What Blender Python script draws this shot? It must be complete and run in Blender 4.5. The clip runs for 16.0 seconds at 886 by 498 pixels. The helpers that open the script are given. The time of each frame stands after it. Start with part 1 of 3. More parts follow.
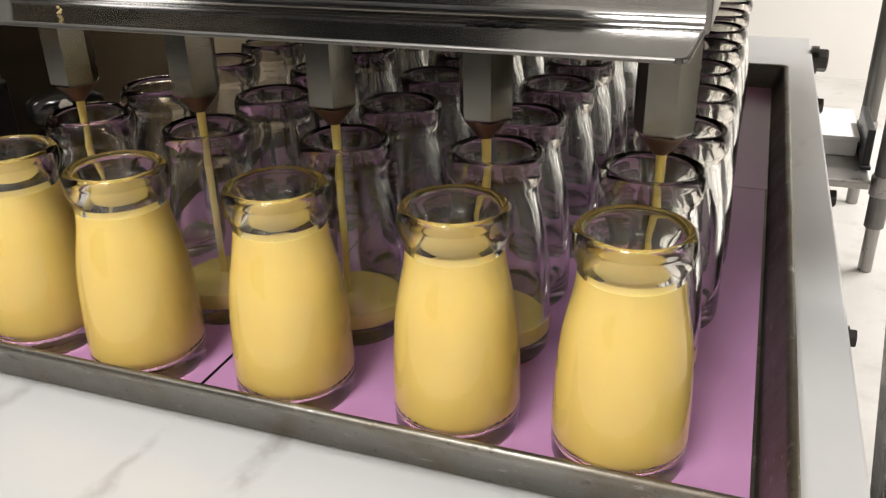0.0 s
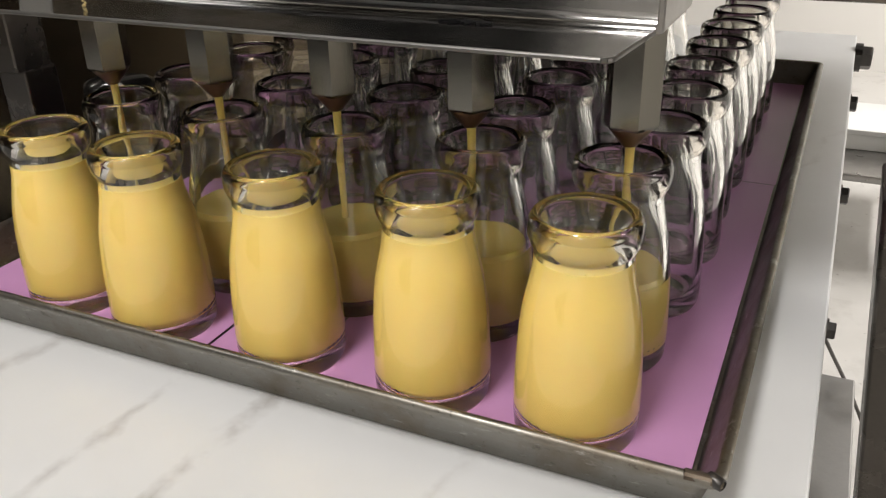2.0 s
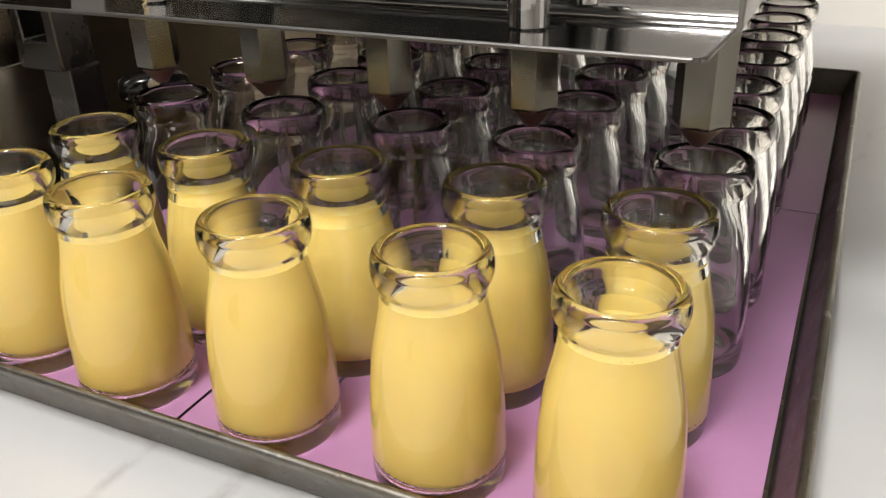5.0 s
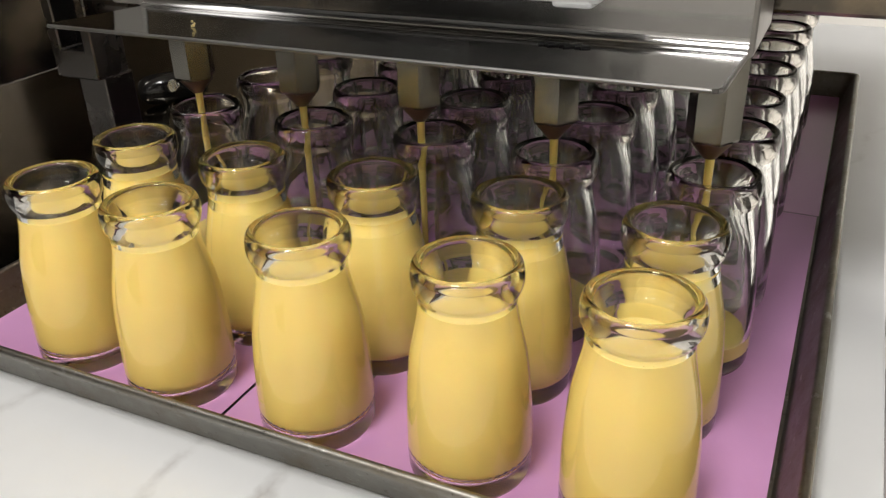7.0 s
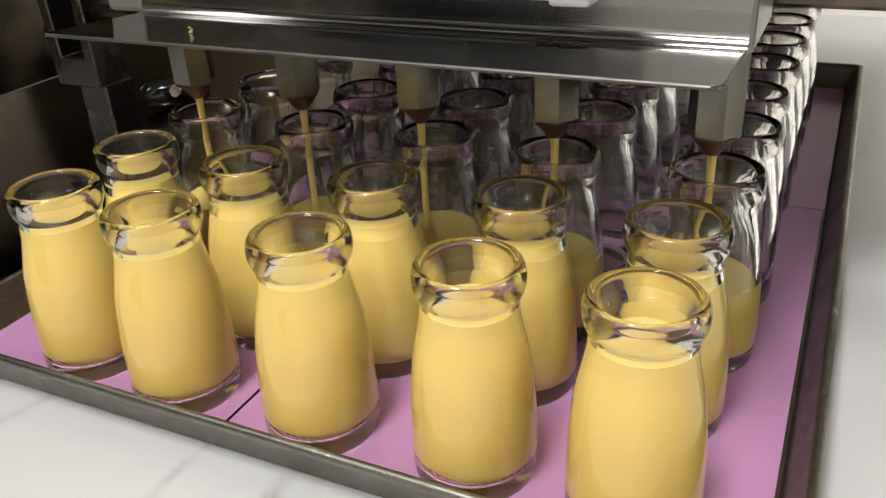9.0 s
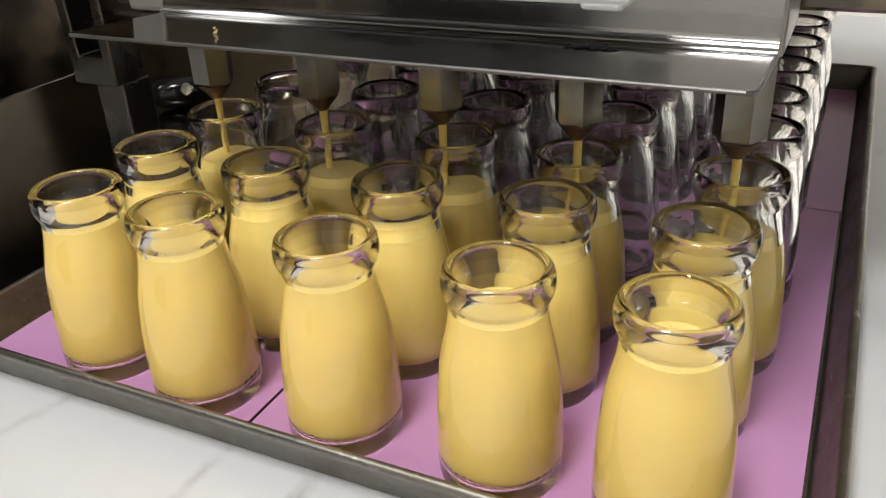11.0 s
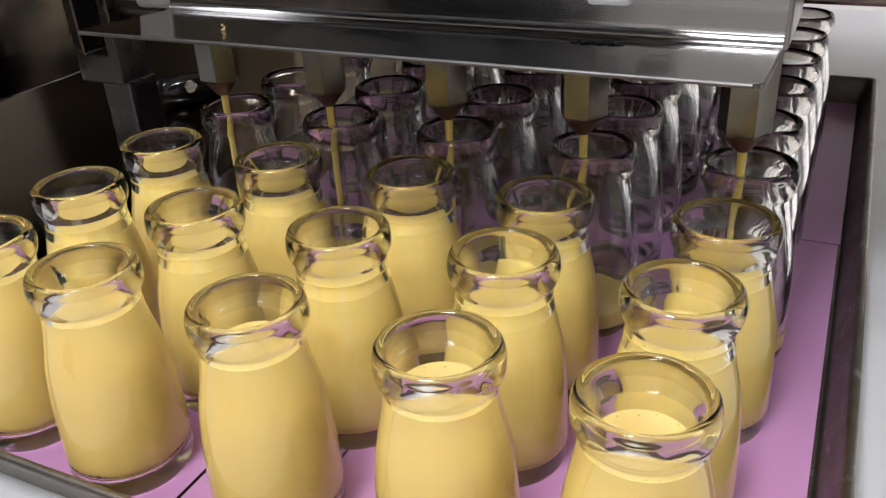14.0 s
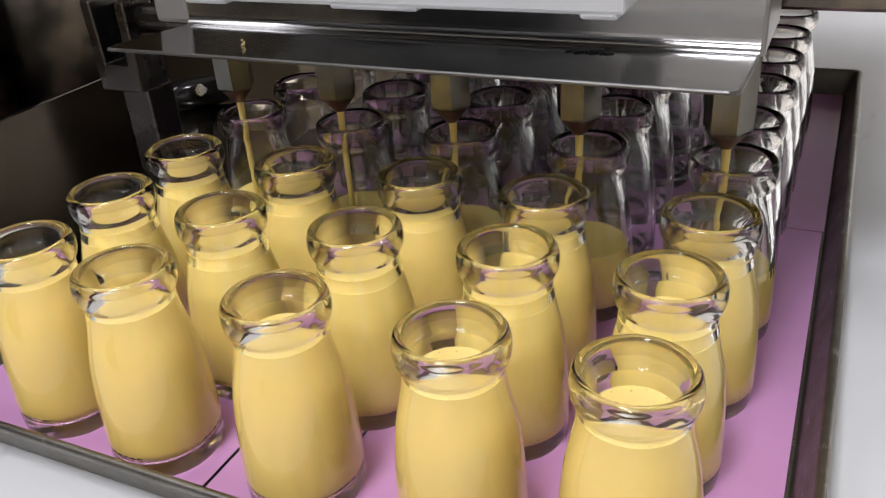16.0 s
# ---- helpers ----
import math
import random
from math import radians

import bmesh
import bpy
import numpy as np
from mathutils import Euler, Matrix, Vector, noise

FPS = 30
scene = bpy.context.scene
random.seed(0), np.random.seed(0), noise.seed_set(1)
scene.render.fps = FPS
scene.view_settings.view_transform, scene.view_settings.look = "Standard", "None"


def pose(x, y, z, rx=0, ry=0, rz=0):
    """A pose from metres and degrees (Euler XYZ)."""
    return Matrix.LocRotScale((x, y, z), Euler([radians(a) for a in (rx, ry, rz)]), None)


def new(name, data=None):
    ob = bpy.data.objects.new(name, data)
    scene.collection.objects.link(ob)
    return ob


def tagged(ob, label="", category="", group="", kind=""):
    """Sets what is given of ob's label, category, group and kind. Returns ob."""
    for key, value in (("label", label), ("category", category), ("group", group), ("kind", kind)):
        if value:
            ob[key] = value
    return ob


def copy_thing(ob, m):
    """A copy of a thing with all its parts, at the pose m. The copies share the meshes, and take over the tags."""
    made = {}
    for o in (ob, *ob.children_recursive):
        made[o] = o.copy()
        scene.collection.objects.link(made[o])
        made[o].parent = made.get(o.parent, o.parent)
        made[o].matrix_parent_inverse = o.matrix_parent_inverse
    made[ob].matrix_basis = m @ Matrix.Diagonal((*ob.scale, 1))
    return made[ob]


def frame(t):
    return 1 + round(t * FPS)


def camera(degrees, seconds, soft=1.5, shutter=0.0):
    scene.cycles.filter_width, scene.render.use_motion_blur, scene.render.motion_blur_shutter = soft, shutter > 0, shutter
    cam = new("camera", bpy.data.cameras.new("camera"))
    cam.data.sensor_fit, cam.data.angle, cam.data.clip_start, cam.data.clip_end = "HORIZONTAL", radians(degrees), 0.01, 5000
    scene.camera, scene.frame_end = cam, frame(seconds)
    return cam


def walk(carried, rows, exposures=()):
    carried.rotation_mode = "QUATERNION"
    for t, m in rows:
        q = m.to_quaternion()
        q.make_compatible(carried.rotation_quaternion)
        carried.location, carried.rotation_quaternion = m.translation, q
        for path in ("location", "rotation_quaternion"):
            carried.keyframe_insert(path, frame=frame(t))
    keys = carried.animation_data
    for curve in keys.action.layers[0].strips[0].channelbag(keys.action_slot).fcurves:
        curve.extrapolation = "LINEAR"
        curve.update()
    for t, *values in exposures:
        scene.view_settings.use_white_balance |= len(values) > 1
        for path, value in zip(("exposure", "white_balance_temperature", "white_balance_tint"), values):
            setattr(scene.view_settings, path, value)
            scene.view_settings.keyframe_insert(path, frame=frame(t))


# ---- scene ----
cam = camera(55.28, 16.0, soft=1.25)
PATH = [
    (0.0, pose(0.0294, -0.3468, 0.2273, 64.486, 1.175, 19.880)),
    (0.5, pose(0.0641, -0.3465, 0.2285, 64.166, 1.286, 21.958)),
    (1.0, pose(0.0786, -0.3457, 0.2261, 63.824, 1.282, 23.219)),
    (1.5, pose(0.0805, -0.3486, 0.2310, 63.719, 1.145, 24.014)),
    (2.0, pose(0.0755, -0.3582, 0.2353, 63.849, 1.297, 24.747)),
    (2.5, pose(0.0711, -0.3602, 0.2353, 63.781, 1.362, 25.441)),
    (3.0, pose(0.0682, -0.3595, 0.2344, 63.741, 1.480, 25.750)),
    (3.5, pose(0.0639, -0.3615, 0.2380, 63.553, 1.529, 25.895)),
    (4.0, pose(0.0608, -0.3617, 0.2353, 63.530, 1.859, 25.821)),
    (6.5, pose(0.0412, -0.3728, 0.2494, 62.889, 1.156, 24.936)),
    (7.0, pose(0.0466, -0.3878, 0.2573, 62.547, 1.570, 25.117)),
    (7.5, pose(0.0456, -0.3926, 0.2630, 62.477, 2.131, 25.188)),
    (8.0, pose(0.0463, -0.3903, 0.2596, 62.493, 2.398, 25.169)),
    (8.5, pose(0.0473, -0.3880, 0.2571, 62.461, 2.536, 25.094)),
    (9.0, pose(0.0481, -0.3849, 0.2579, 62.450, 2.741, 25.075)),
    (11.5, pose(0.0359, -0.3915, 0.2604, 62.246, 2.481, 25.193)),
    (12.0, pose(0.0376, -0.3951, 0.2608, 62.275, 2.592, 25.194)),
    (12.5, pose(0.0363, -0.3954, 0.2624, 62.248, 2.865, 25.246)),
    (13.0, pose(0.0375, -0.3939, 0.2620, 62.128, 2.875, 25.195)),
    (13.5, pose(0.0367, -0.3936, 0.2606, 62.051, 2.833, 25.082)),
    (14.0, pose(0.0356, -0.3926, 0.2608, 62.041, 2.804, 25.073)),
    (14.5, pose(0.0374, -0.3914, 0.2597, 61.977, 2.809, 25.054)),
    (15.0, pose(0.0375, -0.3911, 0.2593, 61.920, 2.846, 25.071)),
    (15.5, pose(0.0388, -0.3945, 0.2635, 62.132, 3.031, 25.024)),
    (16.0, pose(0.0448, -0.4183, 0.2775, 61.432, 3.788, 24.622)),
]

# exposure and white balance of the whole clip
walk(cam, PATH, exposures=[(0.0, 0.14, 6530, 12), (1.2, -0.01, 6530, 12), (4.0, 0.16, 6530, 12), (7.0, 0.05, 6470, 11), (11.0, 0.06, 6350, 12), (12.5, -0.06, 6120, 16), (16.0, 0.0, 5980, 16)])

# ---------------------------------------------------------------- plan numbers
PITCH_X, PITCH_Y = 0.0747, 0.0631       # bottle grid
STEP_1, STEP_2 = 0.0614, 0.1232         # how far the pan has come after each step
NOZZLE_X = [-0.3045, -0.2290, -0.1535, -0.0782, -0.0014]
TABLE_Z = -0.0035
FLOOR_Z = -0.85
# how far bottles stand off their grid place, row by row from the front, in mm
OFFSETS = {
    -1: [(2.7, 2.8), (-5.5, -2.0), (0.1, -0.6), (3.3, 0.3), (-2.2, -1.1)],
    0: [(-0.5, -0.2), (-0.4, -2.3), (0.3, 0.6), (0.0, 4.4), (-4.1, 1.1)],
    1: [(-1.0, -2.5), (1.8, -1.8), (2.5, 1.6), (-2.4, -2.3), (1.8, -1.2)],
    2: [(-0.1, 0.7), (0.6, 0.7), (-0.6, 0.7), (0.7, 0.7), (2.9, 0.5)],
}

# ---------------------------------------------------------------- world and light
world = bpy.data.worlds.new("room_air")
scene.world = world
world.use_nodes = True
world.node_tree.nodes["Background"].inputs[0].default_value = (0.9, 0.95, 1.0, 1)
world.node_tree.nodes["Background"].inputs[1].default_value = 0.05

LAMPS = [  # place, size across, size along, watts
    ((-0.28, -0.84, 1.72), 0.34, 0.70, 21.5),
    # added fill that brightens the table's right margin, no known lamp
    ((3.00, 0.75, 1.72), 0.30, 1.60, 22.0),
    ((1.30, 2.60, 1.72), 0.30, 1.20, 90.0),
    # added fill that brings light to the rear panel on the left
    ((-1.50, -0.45, 1.72), 0.30, 0.90, 3.2),
    # added to make the bright patch in the shelf's right-end reflection
    ((-0.05, -2.40, 1.72), 0.80, 0.30, 12.0),
]
for place, across, along, watts in LAMPS:
    lamp = bpy.data.lights.new("ceiling_tube_light", "AREA")
    lamp.shape, lamp.size, lamp.size_y = "RECTANGLE", across, along
    lamp.energy, lamp.color = watts, (1.0, 0.978, 0.945)
    new("ceiling_tube_light", lamp).matrix_basis = pose(*place)


# ---------------------------------------------------------------- materials
def material(name):
    m = bpy.data.materials.new(name)
    m.use_nodes = True
    t = m.node_tree
    return m, t, t.nodes["Principled BSDF"]


def node(t, kind, **values):
    n = t.nodes.new(kind)
    for k, v in values.items():
        if k == "op":
            n.operation = v
        else:
            n.inputs[k].default_value = v
    return n


def coords(t, scale=(1, 1, 1), turn=0.0, which="Object"):
    c = t.nodes.new("ShaderNodeTexCoord")
    mp = t.nodes.new("ShaderNodeMapping")
    mp.inputs["Scale"].default_value = scale
    mp.inputs["Rotation"].default_value = (0, 0, turn)
    t.links.new(c.outputs[which], mp.inputs[0])
    return mp.outputs[0]


def noise_of(t, vec, scale, detail=4.0, rough=0.6):
    n = node(t, "ShaderNodeTexNoise", Scale=scale, Detail=detail, Roughness=rough)
    t.links.new(vec, n.inputs["Vector"])
    return n.outputs["Fac"]


def ramp(t, fac, stops):
    r = t.nodes.new("ShaderNodeValToRGB")
    e = r.color_ramp.elements
    while len(e) < len(stops):
        e.new(0.5)
    for el, (p, c) in zip(e, stops):
        el.position, el.color = p, (*c, 1) if len(c) == 3 else c
    t.links.new(fac, r.inputs[0])
    return r.outputs[0]


def mix(t, a, b, fac, blend="MIX"):
    n = t.nodes.new("ShaderNodeMix")
    n.data_type, n.blend_type = "RGBA", blend
    for sock, v in ((n.inputs[0], fac), (n.inputs[6], a), (n.inputs[7], b)):
        if isinstance(v, (int, float)):
            sock.default_value = v
        elif isinstance(v, tuple):
            sock.default_value = (*v, 1)
        else:
            t.links.new(v, sock)
    return n.outputs[2]


def bump(t, p, height, strength, distance=0.001):
    b = node(t, "ShaderNodeBump", Strength=strength, Distance=distance)
    t.links.new(height, b.inputs["Height"])
    t.links.new(b.outputs[0], p.inputs["Normal"])


def grey(v):
    return (v, v, v)


def metal(name, colour, rough, streak=(1, 1, 1), stain_or_reflection=None, spread=0.12, scale=30.0):
    """Steel with brushed grain, smudges and, if given, patches of another colour (stains, painted reflections)."""
    m, t, p = material(name)
    vec = coords(t, streak)
    grain = noise_of(t, vec, 400.0, 3.0)
    smudge = noise_of(t, coords(t), scale, 5.0)
    base = mix(t, tuple(c * 0.85 for c in colour), colour, grain)
    if stain_or_reflection:
        base = mix(t, base, stain_or_reflection, ramp(t, smudge, [(0.45, grey(0)), (0.75, grey(0.9))]))
    t.links.new(base, p.inputs["Base Color"])
    p.inputs["Metallic"].default_value = 1.0
    t.links.new(ramp(t, smudge, [(0.3, grey(max(rough - spread, 0.03))), (0.75, grey(rough + spread))]), p.inputs["Roughness"])
    bump(t, p, grain, 0.05, 0.0002)
    return m


STEEL_PLATE = metal("polished_stainless_steel", (0.45, 0.445, 0.435), 0.13, (0.04, 1, 1), spread=0.06)
STEEL_BLOCK = metal("machined_stainless_steel", (0.36, 0.35, 0.335), 0.34, (1, 1, 0.08), spread=0.08)
# brown patches are painted in for blurred brown reflections
STEEL_DARK = metal("smoked_steel_painted_reflections", (0.15, 0.135, 0.115), 0.20, (0.1, 1, 1), stain_or_reflection=(0.46, 0.36, 0.24), spread=0.12, scale=16.0)
STEEL_BURNT = metal("burnt_pan_steel", (0.16, 0.13, 0.10), 0.42, stain_or_reflection=(0.05, 0.035, 0.025), scale=90.0)
CHROME = metal("chromed_rod", (0.62, 0.62, 0.62), 0.10, spread=0.04)
BOLT_STEEL = metal("blackened_bolt_steel", (0.10, 0.095, 0.09), 0.4)
STEEL_NOZZLE = metal("brown_tinted_nozzle_steel", (0.21, 0.20, 0.175), 0.20, (1, 1, 0.08), spread=0.05, scale=30.0)
STEEL_BRACKET = metal("grey_bracket_steel", (0.11, 0.10, 0.09), 0.30)
# tip colour holds the brown reflection of custard and paper
TIP_BROWN = metal("reflection_brown_tip", (0.20, 0.14, 0.10), 0.36)
STEEL_BED = metal("polished_bed_steel", (0.42, 0.39, 0.34), 0.14, stain_or_reflection=(0.24, 0.20, 0.15), spread=0.05, scale=14.0)
STEEL_MIRROR = metal("dark_mirror_steel", (0.33, 0.31, 0.28), 0.07, (0.1, 1, 1), spread=0.03, scale=12.0)
STEEL_HEM = metal("dull_hem_steel", (0.20, 0.195, 0.185), 0.46)


def make_pan_steel():
    """Seasoned baking steel: brushed grain, brown bake stains, dark specks and bright scuffs."""
    m, t, p = material("worn_pan_steel")
    vec = coords(t)
    grain = noise_of(t, coords(t, (0.1, 0.1, 1)), 400.0, 3.0)
    cloud = noise_of(t, vec, 18.0, 6.0, 0.7)
    speck = noise_of(t, vec, 230.0, 4.0, 0.7)
    scuff = noise_of(t, coords(t, (1, 1, 3)), 75.0, 5.0, 0.7)
    base = mix(t, (0.22, 0.208, 0.184), (0.30, 0.288, 0.258), grain)
    base = mix(t, base, (0.19, 0.150, 0.105), ramp(t, cloud, [(0.44, grey(0)), (0.68, grey(0.85))]))
    base = mix(t, base, (0.06, 0.045, 0.03), ramp(t, speck, [(0.60, grey(0)), (0.74, grey(0.8))]))
    base = mix(t, base, (0.58, 0.56, 0.52), ramp(t, scuff, [(0.60, grey(0)), (0.72, grey(0.8))]))
    t.links.new(base, p.inputs["Base Color"])
    p.inputs["Metallic"].default_value = 1.0
    t.links.new(ramp(t, cloud, [(0.3, grey(0.34)), (0.75, grey(0.58))]), p.inputs["Roughness"])
    bump(t, p, mix(t, cloud, speck, 0.35), 0.25, 0.0008)
    return m


STEEL_PAN = make_pan_steel()


def plain(name, colour, rough, vary=0.12, scale=40.0, relief=0.0):
    m, t, p = material(name)
    n = noise_of(t, coords(t), scale, 5.0)
    f = noise_of(t, coords(t), scale * 14, 3.0)
    a = mix(t, tuple(c * (1 - vary) for c in colour), colour, n)
    t.links.new(mix(t, a, tuple(c * (1 - vary * 0.6) for c in colour), ramp(t, f, [(0.55, grey(0)), (0.8, grey(0.5))])), p.inputs["Base Color"])
    p.inputs["Roughness"].default_value = rough
    if relief:
        bump(t, p, f, relief, 0.0005)
    return m


WHITE_BLOCK = plain("white_anodised_aluminium", (0.66, 0.67, 0.68), 0.38, 0.06)
BLACK_PLASTIC = plain("black_plastic", (0.02, 0.02, 0.022), 0.4, 0.2)
BLACK_GLOSS = plain("black_glossy_plastic", (0.015, 0.014, 0.013), 0.12, 0.2)
END_CAP = plain("pale_grey_casting", (0.22, 0.215, 0.20), 0.35, 0.08)
BROWN_PANEL = plain("brown_lacquered_panel", (0.55, 0.46, 0.33), 0.35, 0.35, 16.0)
WALL_PAINT = plain("white_wall_paint", (0.82, 0.80, 0.76), 0.75, 0.04, 3.0)
CABLE = plain("grey_cable", (0.16, 0.15, 0.14), 0.5)
# near-black, for unseen walls that only darken what the steel reflects
WALL_SHADE = plain("added_dark_wall", (0.016, 0.015, 0.014), 0.6, 0.08, 3.0)
LAMP_BODY = plain("lamp_white_enamel", (0.8, 0.8, 0.78), 0.5, 0.03)
SPILL = plain("dried_custard", (0.72, 0.58, 0.26), 0.5, 0.2, 300.0)
MARK_INK = plain("black_marker_ink", (0.015, 0.015, 0.018), 0.45, 0.1, 300.0)


def make_paper():
    m, t, p = material("pink_tray_paper")
    n = noise_of(t, coords(t), 25.0, 5.0)
    f = noise_of(t, coords(t), 900.0, 2.0)
    t.links.new(mix(t, (0.63, 0.315, 0.59), (0.68, 0.355, 0.64), n), p.inputs["Base Color"])
    p.inputs["Roughness"].default_value = 0.32
    bump(t, p, mix(t, n, f, 0.25), 0.25, 0.001)
    return m


def make_marble():
    """White veined marble board: soft clouds and grey broken veins that run along y."""
    m, t, p = material("white_marble_board")
    vec = coords(t)
    cloud = noise_of(t, vec, 5.0, 5.0)
    wob = noise_of(t, vec, 14.0, 5.0)
    gap = noise_of(t, vec, 26.0, 4.0)
    base = mix(t, (0.775, 0.785, 0.785), (0.69, 0.70, 0.70), ramp(t, cloud, [(0.45, grey(0)), (0.75, grey(0.7))]))
    sep = t.nodes.new("ShaderNodeSeparateXYZ")
    t.links.new(vec, sep.inputs[0])
    for x0, lean, width, dark in ((-0.146, 0.12, 0.0065, 0.62), (-0.192, -0.05, 0.0055, 0.42), (-0.29, 0.3, 0.007, 0.4),
                                  (-0.43, -0.2, 0.007, 0.4), (-0.05, 0.25, 0.004, 0.2)):
        a = node(t, "ShaderNodeMath", op="MULTIPLY_ADD")           # x - x0 - lean * (y + 0.14)
        t.links.new(sep.outputs[1], a.inputs[0])
        a.inputs[1].default_value, a.inputs[2].default_value = -lean, -x0 - lean * 0.14
        b = node(t, "ShaderNodeMath", op="ADD")
        t.links.new(a.outputs[0], b.inputs[0])
        t.links.new(sep.outputs[0], b.inputs[1])
        c = node(t, "ShaderNodeMath", op="MULTIPLY_ADD")
        t.links.new(wob, c.inputs[0])
        c.inputs[1].default_value = 0.05
        t.links.new(b.outputs[0], c.inputs[2])
        d = node(t, "ShaderNodeMath", op="SUBTRACT")
        t.links.new(c.outputs[0], d.inputs[0])
        d.inputs[1].default_value = 0.025
        e = node(t, "ShaderNodeMath", op="ABSOLUTE")
        t.links.new(d.outputs[0], e.inputs[0])
        line = node(t, "ShaderNodeMapRange")
        t.links.new(e.outputs[0], line.inputs[0])
        line.inputs[1].default_value, line.inputs[2].default_value = 0.0, width
        line.inputs[3].default_value, line.inputs[4].default_value = dark, 0.0
        cut = node(t, "ShaderNodeMath", op="MULTIPLY")
        t.links.new(line.outputs[0], cut.inputs[0])
        t.links.new(ramp(t, gap, [(0.42, grey(0.05)), (0.58, grey(1.0))]), cut.inputs[1])
        base = mix(t, base, (0.36, 0.34, 0.32), cut.outputs[0])
    t.links.new(base, p.inputs["Base Color"])
    p.inputs["Roughness"].default_value = 0.28
    bump(t, p, cloud, 0.04, 0.001)
    return m


def make_glass(name, colour, rough=0.0, clear=1.0):
    m, t, p = material(name)
    p.inputs["Base Color"].default_value = (*colour, 1)
    p.inputs["Roughness"].default_value = rough
    p.inputs["IOR"].default_value = 1.5
    p.inputs["Transmission Weight"].default_value = clear
    bump(t, p, noise_of(t, coords(t), 85.0, 2.0), 0.20, 0.0006)
    return m


def make_custard():
    m, t, p = material("yellow_custard")
    n = noise_of(t, coords(t), 60.0, 4.0)
    t.links.new(mix(t, (0.870, 0.640, 0.185), (0.905, 0.696, 0.215), n), p.inputs["Base Color"])
    p.inputs["Roughness"].default_value = 0.3
    p.inputs["Subsurface Weight"].default_value = 0.25
    p.inputs["Subsurface Radius"].default_value = (0.012, 0.008, 0.003)
    p.inputs["Subsurface Scale"].default_value = 0.6
    return m


def make_floor():
    """Pale resin floor with soft clouds, grey scuffs and a few dark specks."""
    m, t, p = material("pale_mottled_floor")
    vec = coords(t)
    base = mix(t, (0.62, 0.605, 0.575), (0.52, 0.505, 0.475), ramp(t, noise_of(t, vec, 2.5, 6.0), [(0.4, grey(0)), (0.7, grey(1))]))
    base = mix(t, base, (0.42, 0.40, 0.37), ramp(t, noise_of(t, vec, 11.0, 5.0), [(0.52, grey(0)), (0.75, grey(0.7))]))
    base = mix(t, base, (0.15, 0.13, 0.11), ramp(t, noise_of(t, vec, 38.0, 2.0), [(0.70, grey(0)), (0.76, grey(0.9))]))
    t.links.new(base, p.inputs["Base Color"])
    p.inputs["Roughness"].default_value = 0.4
    bump(t, p, noise_of(t, vec, 120.0, 3.0), 0.05, 0.001)
    return m


PAPER, MARBLE, CUSTARD = make_paper(), make_marble(), make_custard()
GLASS = make_glass("clear_bottle_glass", (0.975, 0.98, 0.972))
# rim tint is darker than the wall to imitate dark refraction
GLASS_RIM = make_glass("thick_rim_glass_shade_tint", (0.78, 0.75, 0.69))
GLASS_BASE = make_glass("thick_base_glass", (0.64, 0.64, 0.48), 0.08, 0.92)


# ---------------------------------------------------------------- mesh tools
def part(name, bm, mat, parent=None, label="", smooth=None, turn=True):
    """Link a bmesh as one mesh object under a thing or a part."""
    me = bpy.data.meshes.new(name)
    if turn:
        bmesh.ops.recalc_face_normals(bm, faces=bm.faces)
    bm.to_mesh(me)
    bm.free()
    me.materials.append(mat)
    if smooth is not None:
        me.shade_smooth()
        me.set_sharp_from_angle(angle=radians(smooth))
    ob = new(name, me)
    ob.parent = parent
    return tagged(ob, label)


def thing(name, label, category, group="", kind="", at=(0, 0, 0)):
    ob = new(name)
    ob.empty_display_size = 0.02
    ob.location = at
    return tagged(ob, label, category, group, kind)


def box(x0, x1, y0, y1, z0, z1, bevel=0.0, bm=None):
    bm = bm or bmesh.new()
    r = bmesh.ops.create_cube(bm, size=1.0)
    bmesh.ops.transform(bm, verts=r["verts"], matrix=Matrix.LocRotScale(
        ((x0 + x1) / 2, (y0 + y1) / 2, (z0 + z1) / 2), None, (x1 - x0, y1 - y0, z1 - z0)))
    if bevel:
        edges = list({e for v in r["verts"] for e in v.link_edges})
        bmesh.ops.bevel(bm, geom=edges, offset=bevel, segments=2, profile=0.5, affect="EDGES")
    return bm


def lathe(profile, segments=40, closed=True, bm=None):
    """Turn (radius, height) pairs round z; a radius of 0 makes a pole."""
    bm = bm or bmesh.new()
    rings = []
    for r, z in profile:
        if r < 1e-6:
            rings.append([bm.verts.new((0, 0, z))])
        else:
            rings.append([bm.verts.new((r * math.cos(2 * math.pi * i / segments), r * math.sin(2 * math.pi * i / segments), z)) for i in range(segments)])
    pairs = list(zip(rings, rings[1:]))
    if closed:
        pairs.append((rings[-1], rings[0]))
    for a, b in pairs:
        for i in range(segments):
            j = (i + 1) % segments
            if len(a) == 1 and len(b) == 1:
                break
            if len(a) == 1:
                bm.faces.new((a[0], b[j], b[i]))
            elif len(b) == 1:
                bm.faces.new((a[i], a[j], b[0]))
            else:
                bm.faces.new((a[i], a[j], b[j], b[i]))
    return bm


